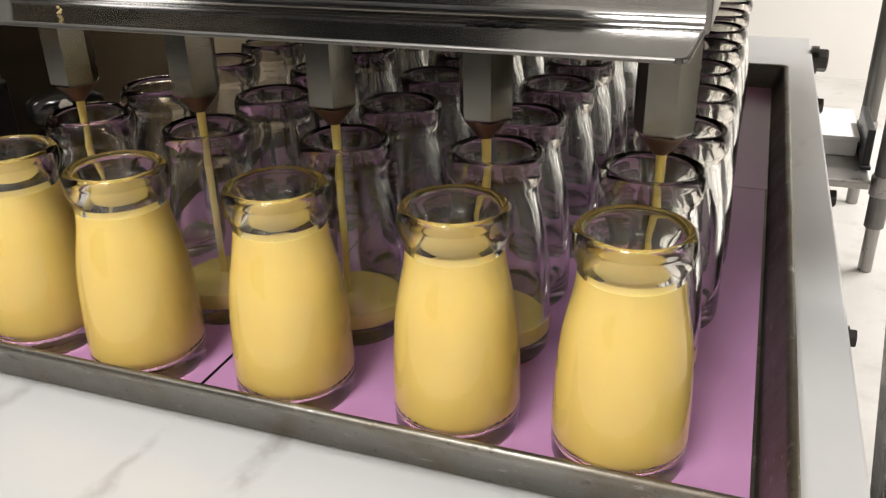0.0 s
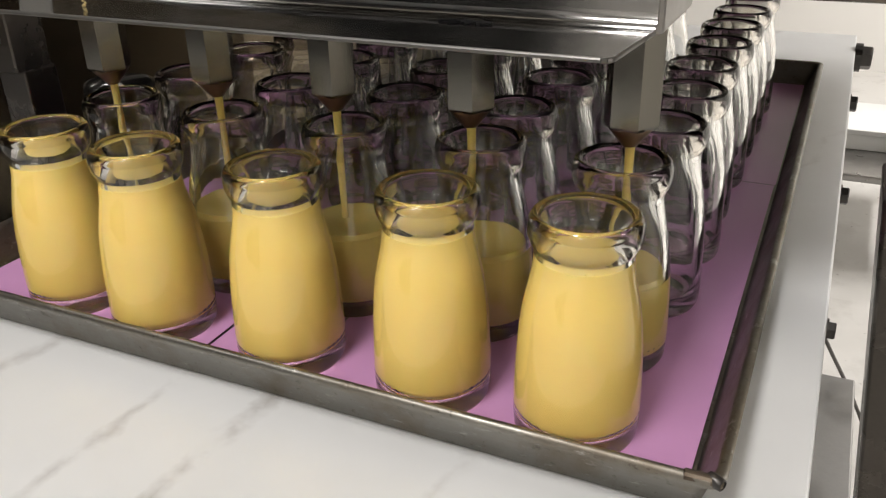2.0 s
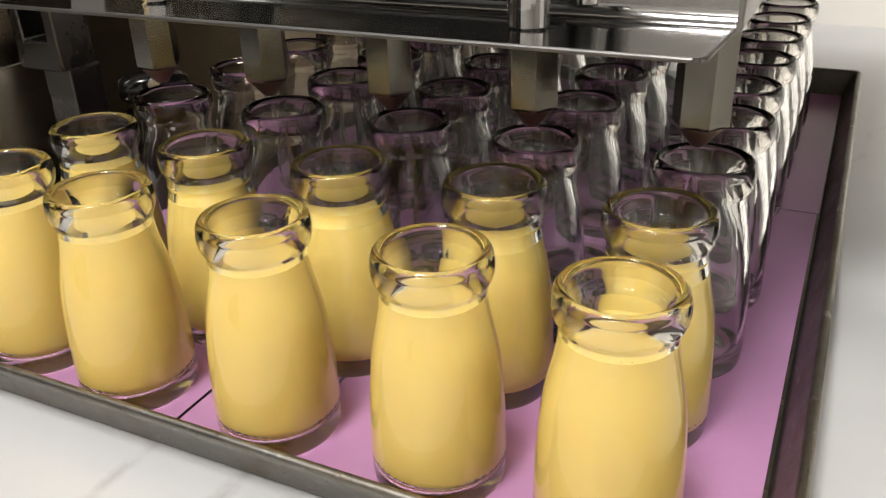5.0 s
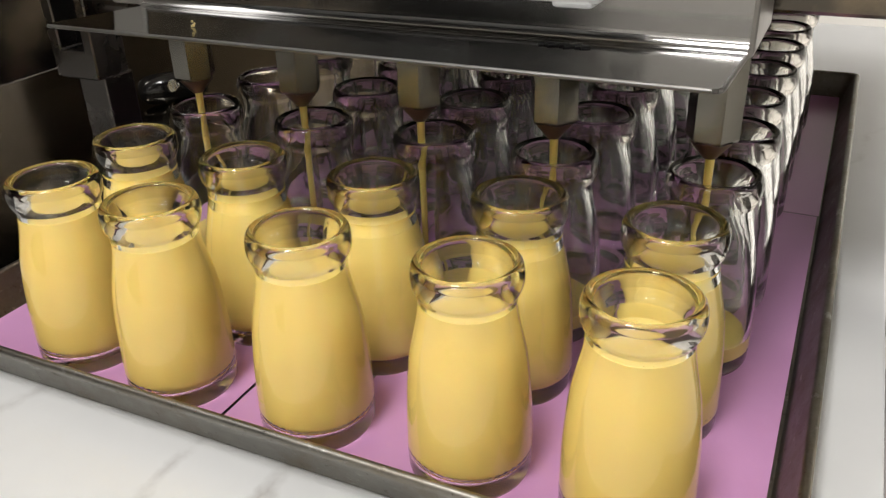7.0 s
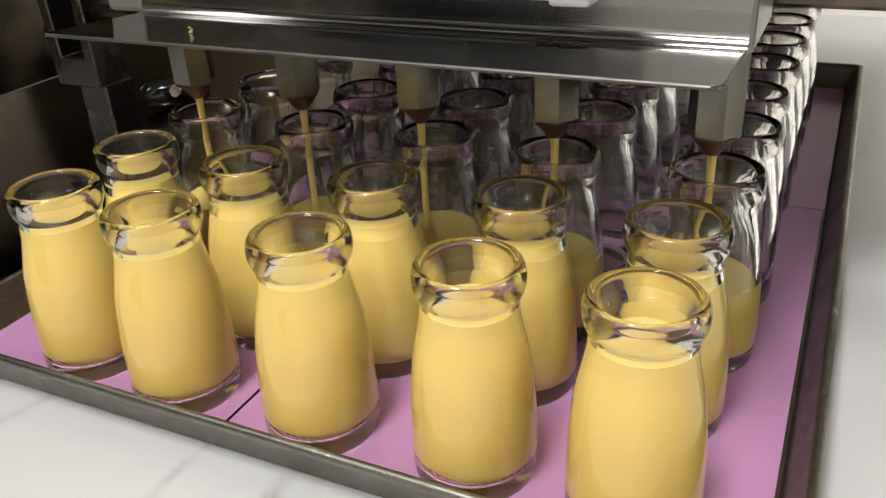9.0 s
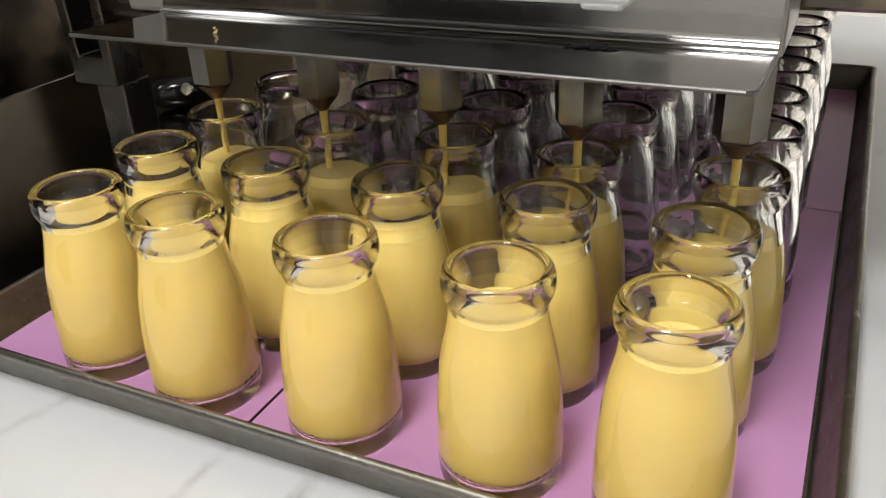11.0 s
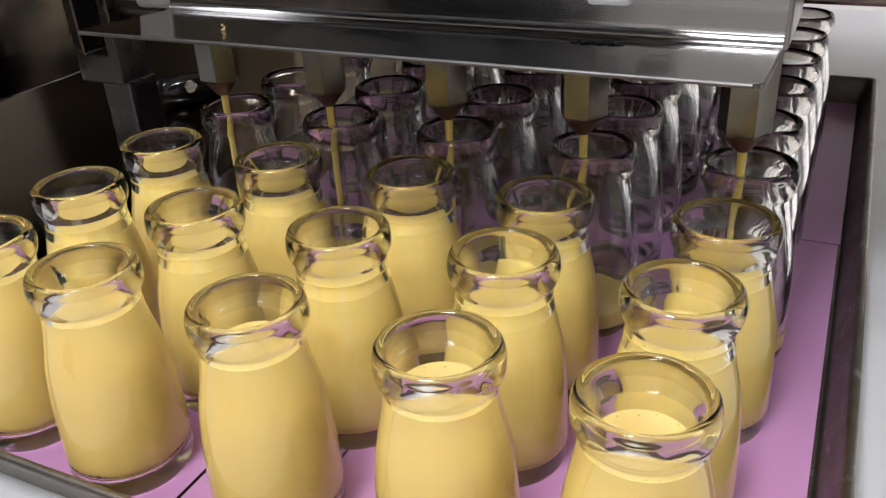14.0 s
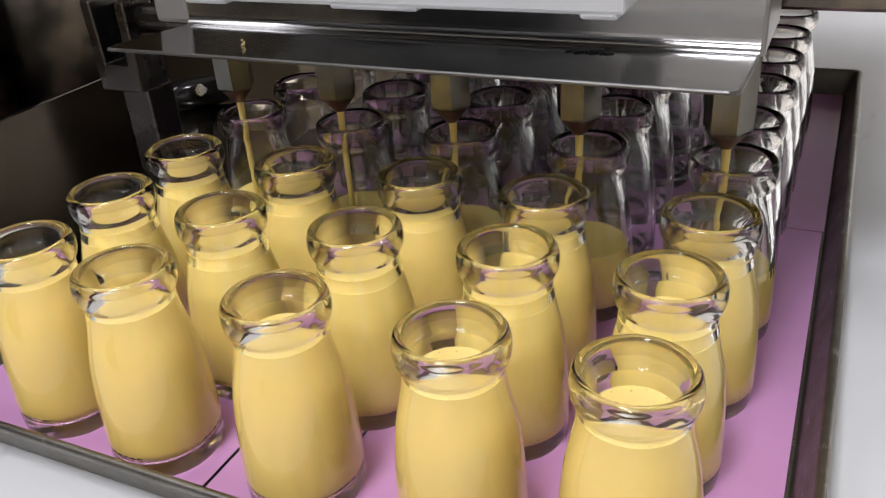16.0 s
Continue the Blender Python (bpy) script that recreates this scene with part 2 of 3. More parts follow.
def rod(a, b, r, segments=20, bm=None, bevel=0.0):
    """A round rod from a to b."""
    bm = bm or bmesh.new()
    a, b = Vector(a), Vector(b)
    length = (b - a).length
    c = min(bevel, r * 0.5)
    prof = [(0, 0), (r - c, 0), (r, c), (r, length - c), (r - c, length), (0, length)] if c else [(0, 0), (r, 0), (r, length), (0, length)]
    before = len(bm.verts)
    lathe(prof, segments, False, bm)
    bm.verts.ensure_lookup_table()
    turn = Vector((0, 0, 1)).rotation_difference(b - a).to_matrix().to_4x4()
    bmesh.ops.transform(bm, verts=bm.verts[before:], matrix=Matrix.Translation(a) @ turn)
    return bm


def hexbar(r, z0, z1, chamfer=0.0015):
    bm = bmesh.new()
    return lathe([(0, z0), (r - chamfer * 0.6, z0), (r, z0 + chamfer), (r, z1), (0, z1)], 6, False, bm)


def catmull(points, steps):
    """Smooth (radius, height) pairs through the given ones."""
    out = []
    pts = [points[0]] + list(points) + [points[-1]]
    for i in range(1, len(pts) - 2):
        p0, p1, p2, p3 = (Vector(q) for q in pts[i - 1:i + 3])
        for k in range(steps):
            u = k / steps
            out.append(tuple(0.5 * ((2 * p1) + (p2 - p0) * u + (2 * p0 - 5 * p1 + 4 * p2 - p3) * u * u + (3 * p1 - p0 - 3 * p2 + p3) * u ** 3)))
    out.append(tuple(points[-1]))
    return out


# ---------------------------------------------------------------- room
def build_room():
    x0, x1, y0, y1, top = -3.0, 3.2, -2.6, 4.2, 1.85
    tagged(part("floor", box(x0, x1, y0, y1, FLOOR_Z - 0.1, FLOOR_Z), make_floor()), "pale mottled floor of the workroom", "floor", kind="structure")
    # south wall is split so the shelf reflects dark left, bright right
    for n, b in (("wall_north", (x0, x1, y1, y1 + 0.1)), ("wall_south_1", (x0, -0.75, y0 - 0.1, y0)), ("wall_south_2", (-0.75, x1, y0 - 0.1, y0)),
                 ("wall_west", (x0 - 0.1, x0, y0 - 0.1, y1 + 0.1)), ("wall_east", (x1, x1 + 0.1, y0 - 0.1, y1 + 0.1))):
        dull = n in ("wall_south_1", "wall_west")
        tagged(part(n, box(*b, FLOOR_Z - 0.1, top), WALL_SHADE if dull else WALL_PAINT),
               "unseen near-black wall added to darken steel reflections" if dull else "plain white painted wall", "wall", kind="structure")
    tagged(part("ceiling", box(x0, x1, y0, y1, top, top + 0.1), WALL_PAINT), "plain white ceiling", "ceiling", kind="structure")
    for place, across, along, watts in LAMPS:
        x, y, z = place
        # housings over the added fill lamps are made up with them
        f = thing("ceiling_light", "white enamel housing over a ceiling or added fill light", "ceiling light", "ceiling lights", at=(x, y, 0))
        part("housing", box(-across / 2 - 0.02, across / 2 + 0.02, -along / 2 - 0.02, along / 2 + 0.02, z + 0.02, top, 0.004), LAMP_BODY, f)


# ---------------------------------------------------------------- table
def build_table():
    t = thing("work_table", "white veined marble board table top on a steel frame", "table")
    part("table_top", box(-0.80, 0.0945, -0.46, 0.83, TABLE_Z - 0.036, TABLE_Z, 0.0015), MARBLE, t)
    part("apron", box(-0.78, 0.085, -0.42, 0.80, -0.12, TABLE_Z - 0.036, 0.002), WHITE_BLOCK, t)
    for x in (-0.74, 0.05):
        for y in (-0.39, 0.72):
            part("leg", box(x - 0.025, x + 0.025, y - 0.025, y + 0.025, FLOOR_Z, -0.12, 0.003), STEEL_BLOCK, t)
    for x, y, z, s in ((0.1010, 0.752, -0.0135, 2.6), (0.0945, 0.56, -0.017, 1.5), (0.0945, 0.30, -0.016, 1.3), (0.0945, 0.085, -0.012, 1.0)):
        bm = bmesh.new()
        lathe([(0, 0.0), (0.0048 * s, 0.0), (0.0052 * s, 0.0006), (0.0052 * s, 0.0040 * s), (0.0045 * s, 0.0046 * s), (0, 0.0046 * s)], 6, False, bm)
        bmesh.ops.transform(bm, verts=bm.verts, matrix=pose(x + 0.0005, y, z, 0, 90, 0))
        b = part("bolt", bm, BOLT_STEEL, t, "blackened hexagon bolt head")
        part("washer", rod((0.0940, y, z), (x + 0.0012, y, z), 0.0064 * s, 16), BOLT_STEEL, b)


# ---------------------------------------------------------------- sheet pan and paper
PAN = (-0.3865, 0.0650, -0.1030, 0.5630, 0.0215)


def build_pan():
    x0, x1, y0, y1, h = PAN
    pan = thing("sheet_pan", "worn steel sheet pan with rolled rim on the table", "baking tray")
    bm = bmesh.new()

    def loop(inset, z, corner):
        pts = []
        for cx, cy, a0 in ((x1, y1, 0), (x0, y1, 90), (x0, y0, 180), (x1, y0, 270)):
            sx, sy = (1 if cx == x1 else -1), (1 if cy == y1 else -1)
            ox, oy = cx - sx * (inset + corner), cy - sy * (inset + corner)
            for k in range(4):
                a = radians(a0 + 30 * k)
                pts.append(bm.verts.new((ox + corner * math.cos(a), oy + corner * math.sin(a), z)))
        return pts

    # inside of the wall, over the rolled rim, down the outside, and the bottom
    prof = [(0.0135, -0.0008, 0.004), (0.0125, 0.0004, 0.005), (0.0050, h - 0.003, 0.006), (0.0046, h - 0.001, 0.006), (0.0034, h + 0.0003, 0.006),
            (0.0016, h + 0.0006, 0.006), (0.0003, h - 0.0004, 0.006), (0.0, h - 0.002, 0.006), (0.0006, h - 0.0038, 0.006), (0.0024, h - 0.0042, 0.006),
            (0.0042, h - 0.0042, 0.006), (0.0050, h - 0.006, 0.006), (0.0095, -0.0022, 0.005), (0.0110, -0.0032, 0.004)]
    loops = [loop(*q) for q in prof]
    for a, b in zip(loops, loops[1:]):
        for i in range(len(a)):
            j = (i + 1) % len(a)
            bm.faces.new((a[i], a[j], b[j], b[i]))
    bm.faces.new(loops[0])
    bm.faces.new(loops[-1])
    part("pan_body", bm, STEEL_PAN, pan, smooth=50)
    for cx, sx in ((x1, -1), (x0, 1)):
        bm = bmesh.new()
        rod((cx + sx * 0.001, y0 + 0.003, h - 0.0016), (cx + sx * 0.016, y0 + 0.0025, h - 0.0014), 0.0026, 12, bm, 0.001)
        fold = part("corner_fold", bm, STEEL_BURNT, pan, "scorched folded pan corner")
        bm = lathe([(0.0022, -0.0030), (0.0034, -0.0026), (0.0038, 0.0), (0.0034, 0.0060), (0.0026, 0.0064), (0.0024, 0.0), (0.0, -0.0010)], 14, False)
        bmesh.ops.transform(bm, verts=bm.verts, matrix=pose(cx + sx * 0.0050, y0 + 0.0035, h - 0.0012, 90, 0, 60 * -sx) @ Matrix.Scale(0.72, 4))
        part("roll_end", bm, BOLT_STEEL, fold, "blackened open end of the rolled rim", smooth=60)
    return pan


def build_papers():
    """Pink sheets that line the pan, butted with narrow joints."""
    made = []
    xs = [(-0.372, -0.1956), (-0.1938, -0.1428), (-0.1412, 0.0498)]
    ys = [(-0.0905, 0.2586), (0.2602, 0.5480)]
    for j, (y0, y1) in enumerate(ys):
        spans = xs if j == 0 else [(-0.372, -0.16), (-0.159, 0.0508)]
        for x0, x1 in spans:
            bm = bmesh.new()
            nx, ny = 12, 20
            sheets = []
            for thick in (0.00025, 0.0):
                grid = []
                for a in range(nx + 1):
                    col = []
                    for b in range(ny + 1):
                        x, y = x0 + (x1 - x0) * a / nx, y0 + (y1 - y0) * b / ny
                        edge = 0.0005 if a in (0, nx) or b in (0, ny) else 0.0
                        col.append(bm.verts.new((x, y, 0.0001 + thick + edge + 0.0002 * abs(noise.noise((x * 20, y * 20, j))))))
                    grid.append(col)
                for a in range(nx):
                    for b in range(ny):
                        bm.faces.new((grid[a][b], grid[a + 1][b], grid[a + 1][b + 1], grid[a][b + 1]))
                sheets.append([grid[a][0] for a in range(nx + 1)] + [grid[nx][b] for b in range(1, ny + 1)]
                              + [grid[a][ny] for a in range(nx - 1, -1, -1)] + [grid[0][b] for b in range(ny - 1, 0, -1)])
            for k in range(len(sheets[0])):
                q = (k + 1) % len(sheets[0])
                bm.faces.new((sheets[0][k], sheets[0][q], sheets[1][q], sheets[1][k]))
            made.append(tagged(part("tray_paper", bm, PAPER, None, smooth=60), "pink glossy paper sheet that lines the pan", "paper", "tray papers"))
    return made


# ---------------------------------------------------------------- bottles and custard
OUTER = [(0.0225, 0.0), (0.0252, 0.0008), (0.0266, 0.0035), (0.0270, 0.008), (0.02705, 0.016), (0.0268, 0.028), (0.0263, 0.040),
         (0.0255, 0.050), (0.0243, 0.060), (0.0222, 0.070), (0.0207, 0.0775), (0.0201, 0.0830), (0.0201, 0.0862)]


INNER = [(0.0171, 0.0957), (0.0168, 0.0945), (0.0163, 0.0925), (0.0157, 0.0890), (0.0154, 0.0850), (0.0158, 0.0815), (0.0169, 0.077), (0.0190, 0.070), (0.0214, 0.060), (0.0227, 0.050),
         (0.0236, 0.040), (0.0242, 0.028), (0.02445, 0.018), (0.0243, 0.0125), (0.0227, 0.0090), (0.018, 0.0076), (0.009, 0.0081), (0.0, 0.0084)]


def inner_radius(z):
    """Inside radius of the bottle from its floor to its throat."""
    up = INNER[-3:3:-1]
    return float(np.interp(z, [q[1] for q in up], [q[0] for q in up]))


def build_bottle():
    bottle = thing("glass_bottle", "small empty clear glass pudding bottle with beaded rim", "bottle", "pudding bottles")
    out = catmull(OUTER, 2)
    bead = [(0.0204, 0.0878), (0.0211, 0.0892), (0.0219, 0.0908), (0.0225, 0.0928), (0.02275, 0.0949), (0.02275, 0.0970), (0.0225, 0.0990), (0.0220, 0.1008), (0.0211, 0.1020),
            (0.0200, 0.1025), (0.0188, 0.1020), (0.0180, 0.1009), (0.0176, 0.0992), (0.0175, 0.0970)]
    punt = [(0.0, 0.0030), (0.010, 0.0027), (0.018, 0.0016), (0.0205, 0.0004)]
    # foot, wall (outside and inside) and beaded rim meet ring to ring
    ring = punt + out + bead + INNER
    foot, rim0, rim1 = len(punt) + 4, len(punt) + len(out), len(punt) + len(out) + len(bead)
    wall = lathe(ring[foot:rim0 + 1], 44, False)
    lathe(ring[rim1:], 44, False, wall)
    for name, bm, mat in (("base", lathe(ring[:foot + 1], 44, False), GLASS_BASE), ("wall", wall, GLASS), ("rim", lathe(ring[rim0:rim1 + 1], 44, False), GLASS_RIM)):
        ob = part(name, bm, mat, bottle, smooth=80, turn=False)
        ob.visible_shadow = False
    return bottle


FILL_TOP = 0.0832
CUSTARD_FLOOR = 0.0080


def custard_profile(z0, z1, n):
    prof = [(0, z0)]
    rows_z = [z0 + (z1 - z0) * k / n for k in range(n + 1)]
    for z in rows_z:
        r = inner_radius(z) + 0.0002
        prof.append((r, z))
    prof.append((0, z1))
    return prof


def bubbles(z):
    """Small bubbles left round the edge of the custard."""
    bm, dice = bmesh.new(), random.Random(3)
    for k in range(16):
        a, r = dice.uniform(0, 2 * math.pi), dice.uniform(0.0125, 0.0160)
        made = bmesh.ops.create_icosphere(bm, subdivisions=1, radius=dice.uniform(0.0003, 0.0006))
        bmesh.ops.translate(bm, verts=made["verts"], vec=(r * math.cos(a), r * math.sin(a), z))
    return bm


def build_full_custard():
    c = thing("custard", "smooth yellow custard that fills a glass bottle to the neck", "custard", "custard fillings")
    body = part("filling", lathe(custard_profile(CUSTARD_FLOOR, FILL_TOP, 22), 40, False), CUSTARD, c, smooth=50)
    part("bubbles", bubbles(FILL_TOP), CUSTARD, body, "small bubbles on the custard", smooth=60)
    return c


LAYERS, LAYER = 10, 0.00752


def build_layered_custard():
    """Custard in ten layers that rise one after the other while the bottle fills."""
    c = thing("custard", "yellow custard rising in a glass bottle under a nozzle", "custard", "custard fillings")
    for k in range(LAYERS):
        z0 = CUSTARD_FLOOR + LAYER * k
        bm = lathe([(r, z - z0) for r, z in custard_profile(z0, z0 + LAYER, 4)], 40, False)
        ob = part("layer", bm, CUSTARD, c, smooth=50)
        ob.location = (0, 0, CUSTARD_FLOOR + LAYER * k)
    part("bubbles", bubbles(LAYER), CUSTARD, ob, "small bubbles on the custard", smooth=60)
    return c


def level(s):
    """Custard height s seconds after the stream starts."""
    return float(np.interp(s, [0.0, 0.7, 1.4, 2.2, 3.2, 4.2, 4.9], [0.0140, 0.0185, 0.0300, 0.0425, 0.0560, 0.0690, FILL_TOP]))


# ---------------------------------------------------------------- filling head
def build_head():
    head = thing("filling_head", "stainless steel filling head with a row of hexagonal nozzles", "filling machine")
    # drip tray: shelf, back sheet, hemmed front and bent side
    bm = bmesh.new()
    xl, xr, yf, yb = -0.3035, 0.0120, -0.0990, -0.0300
    zf, zb, thin = 0.1712, 0.1672, 0.0014
    bend, steps = 0.0060, 10
    over = [(yf, zf), (yf + 0.004, zf - 0.0003)]
    under = [(yf, zf - thin), (yf + 0.004, zf - 0.0003 - thin)]
    for k in range(steps + 1):                       # the rounded inside corner between shelf and back sheet
        a = radians(90.0 * k / steps)
        over.append((yb - bend + bend * math.sin(a), zb + bend - bend * math.cos(a)))
        under.append((yb - bend + (bend + thin) * math.sin(a), zb + bend - (bend + thin) * math.cos(a)))
    over.append((yb, 0.275))
    under.append((yb + thin, 0.275))
    rings = []
    for k, (y, z) in enumerate(over + under[::-1]):
        cut = 0.0030 if k in (0, len(over) * 2 - 1) else 0.0
        rings.append([bm.verts.new((x, y, z)) for x in (xl + cut, xr - cut)])
    for a, b in zip(rings, rings[1:] + rings[:1]):
        bm.faces.new((a[0], a[1], b[1], b[0]))
    half = len(over)
    for side in (0, 1):
        for k in range(half - 1):
            bm.faces.new((rings[k][side], rings[k + 1][side], rings[2 * half - 2 - k][side], rings[2 * half - 1 - k][side]))
    part("drip_shelf", bm, STEEL_PLATE, head, "polished bent sheet steel shelf", smooth=60)
    bm = bmesh.new()
    way = [(xl + 0.003, yf + 0.0002, zf - 0.0007), (xr - 0.0034, yf + 0.0002, zf - 0.0007), (xr - 0.0018, yf + 0.0010, zf - 0.0008),
           (xr - 0.0006, yf + 0.0026, zf - 0.0009), (xr - 0.0001, yf + 0.0050, zf - 0.0010), (xr - 0.0001, yb - 0.006, zb - 0.0006)]
    for a, b in zip(way, way[1:]):
        rod(a, b, 0.00095, 10, bm)
    part("hem", bm, STEEL_HEM, head)
    part("manifold", box(-0.3040, 0.0140, -0.0284, 0.0350, 0.1640, 0.2740, 0.002), STEEL_BLOCK, head)
    part("manifold_end", box(-0.3300, -0.3045, -0.0300, 0.0200, 0.1660, 0.2740, 0.003), END_CAP, head, "pale grey end cap of the manifold")
    for c in range(5):
        x = NOZZLE_X[c]
        noz = part("nozzle", hexbar(0.0124, 0.1180, 0.1645), STEEL_NOZZLE, head, "hexagonal steel nozzle")
        noz.location, noz.rotation_euler = (x - 0.0004, 0.001, 0), (0, 0, radians(-3))
        tip = part("nozzle_tip", lathe([(0.0022, 0.1095), (0.0034, 0.1090), (0.0040, 0.1100), (0.0102, 0.1175), (0.0102, 0.1185), (0.0022, 0.1185)], 24), TIP_BROWN, noz, "cone tip with brown reflections put into its colour", smooth=40)
    # splash of dried custard and a marker scribble on the shelf
    bm = bmesh.new()
    for dx, dz, s in ((0.0, 0.0004, 1.0), (0.0008, 0.0014, 0.75), (-0.0004, 0.0024, 0.85), (-0.0011, 0.0001, 0.6)):
        r = bmesh.ops.create_icosphere(bm, subdivisions=2, radius=0.00075 * s)
        bmesh.ops.transform(bm, verts=r["verts"], matrix=Matrix.Translation((-0.2315 + dx, -0.076, 0.1702 + dz)))
    part("custard_splash", bm, SPILL, head, "small dried custard splash")
    bm = bmesh.new()
    for k in range(9):
        x = -0.0705 + 0.0023 * k
        y = -0.0475 + 0.0016 * math.sin(k * 2.3)
        rod((x, y - 0.0015, 0.1686), (x + 0.0032, y + 0.0016, 0.1686 + 0.00005), 0.0006, 6, bm)
    part("marker_scribble", bm, MARK_INK, head, "black marker scribble")
    return head


def build_cylinder():
    a = thing("air_cylinder", "white anodised air cylinder block over the drip shelf", "pneumatic cylinder")
    part("cylinder_body", box(-0.262, -0.037, -0.079, -0.046, 0.1922, 0.42, 0.002), WHITE_BLOCK, a)
    for x0, x1, z in ((-0.0560, -0.0395, 0.1902), (-0.262, -0.236, 0.1905), (-0.176, -0.130, 0.1905), (-0.110, -0.085, 0.1930)):
        part("end_block", box(x0, x1, -0.0785, -0.050, z, 0.24, 0.0018), WHITE_BLOCK, a)
    for x in (-0.212, -0.148):
        bm = rod((x, -0.0805, 0.204), (x, -0.077, 0.204), 0.0042, 6)
        part("socket_screw", bm, BOLT_STEEL, a, "black socket screw")
    rods = []
    for x in (-0.2375, -0.0575):
        bm = rod((x, -0.064, 0.1915), (x, -0.064, 0.2560), 0.0079, 28, None, 0.0010)
        rods.append(part("piston_rod", bm, CHROME, a, "chromed piston rod"))
        bm = rod((x + 0.019, -0.055, 0.1990), (x + 0.019, -0.055, 0.2560), 0.0046, 20, None, 0.0008)
        rods.append(part("guide_rod", bm, CHROME, a, "thin chromed guide rod"))
    return a, rods


def build_frame():
    f = thing("machine_frame", "stainless and dark steel frame that carries the filling head", "machine frame")
    part("cross_beam", box(-0.50, 0.30, 0.050, 0.110, 0.1665, 0.235, 0.002), STEEL_DARK, f, "dark steel cross beam")
    part("upper_housing", box(-0.47, 0.270, 0.052, 0.90, 0.2360, 0.62, 0.004), STEEL_DARK, f, "dark steel machine housing")
    part("front_beam", box(0.2702, 0.42, 0.052, 0.110, 0.2360, 0.32, 0.003), BLACK_GLOSS, f, "black glossy front beam")
    part("rear_panel", box(-0.725, -0.13, 0.66, 0.672, TABLE_Z, 0.2355, 0.001), BROWN_PANEL, f, "brown lacquered rear panel")
    # right hand support
    part("support_block", box(0.1080, 0.150, 0.050, 0.110, 0.0790, 0.1665, 0.0015), STEEL_BLOCK, f)
    bm = box(0.1145, 0.170, 0.052, 0.108, FLOOR_Z, 0.0790, 0.002)
    for v in bm.verts:
        v.co.x -= 0.11 * v.co.z          # the post leans outwards towards the floor
    part("support_post", bm, STEEL_BRACKET, f, "dark steel post")
    bm = rod((0.1015, 0.062, 0.125), (0.1078, 0.062, 0.125), 0.0105, 28, None, 0.0008)
    k = part("clamp_knob", bm, BOLT_STEEL, f, "turned dark steel knob")
    part("knob_shaft", rod((0.1076, 0.062, 0.125), (0.118, 0.062, 0.125), 0.005, 16), STEEL_BLOCK, k)
    # left hand side
    part("side_plate", box(-0.735, -0.725, -0.095, 0.70, TABLE_Z, 0.44, 0.001), STEEL_MIRROR, f, "dark polished side plate")
    part("bed_plate", box(-0.725, -0.400, -0.095, 0.70, TABLE_Z, TABLE_Z + 0.003, 0.0005), STEEL_BED, f, "polished steel bed plate")
    part("side_cover", box(-0.540, -0.490, -0.60, 0.064, 0.0920, 0.30, 0.0015), STEEL_DARK, f, "dark steel side cover")
    part("cover_edge", rod((-0.4895, -0.60, 0.0920), (-0.4895, 0.062, 0.0920), 0.0009, 8), CHROME, f, "bright sheet edge")
    bm = bmesh.new()
    outline = [(-0.4355, 0.103), (-0.398, 0.103), (-0.398, 0.166), (-0.4065, 0.166), (-0.4065, 0.1218), (-0.4270, 0.1218), (-0.4285, 0.166), (-0.4370, 0.166)]
    face = bm.faces.new([bm.verts.new((x, 0.012, z)) for x, z in outline])
    moved = bmesh.ops.extrude_face_region(bm, geom=[face])["geom"]
    bmesh.ops.translate(bm, verts=[v for v in moved if isinstance(v, bmesh.types.BMVert)], vec=(0, 0.028, 0))
    bmesh.ops.bevel(bm, geom=bm.edges[:], offset=0.0010, segments=1, affect="EDGES")
    part("clamp_bracket", bm, STEEL_BRACKET, f, "dark steel clamp bracket with an open slot")
    # added black piece, makes the open slot look like a dark hole
    part("slot_filler", box(-0.4266, -0.4069, 0.0320, 0.038, 0.1221, 0.160, 0.001), BLACK_PLASTIC, f, "black piece standing for the shade in the clamp slot")
    part("bracket_post", box(-0.4260, -0.4010, 0.020, 0.046, TABLE_Z, 0.1028, 0.0015), STEEL_BRACKET, f)
    part("bracket_pin", rod((-0.4005, 0.030, 0.152), (-0.300, 0.030, 0.152), 0.010, 24, None, 0.001), STEEL_BRACKET, f)
    return f


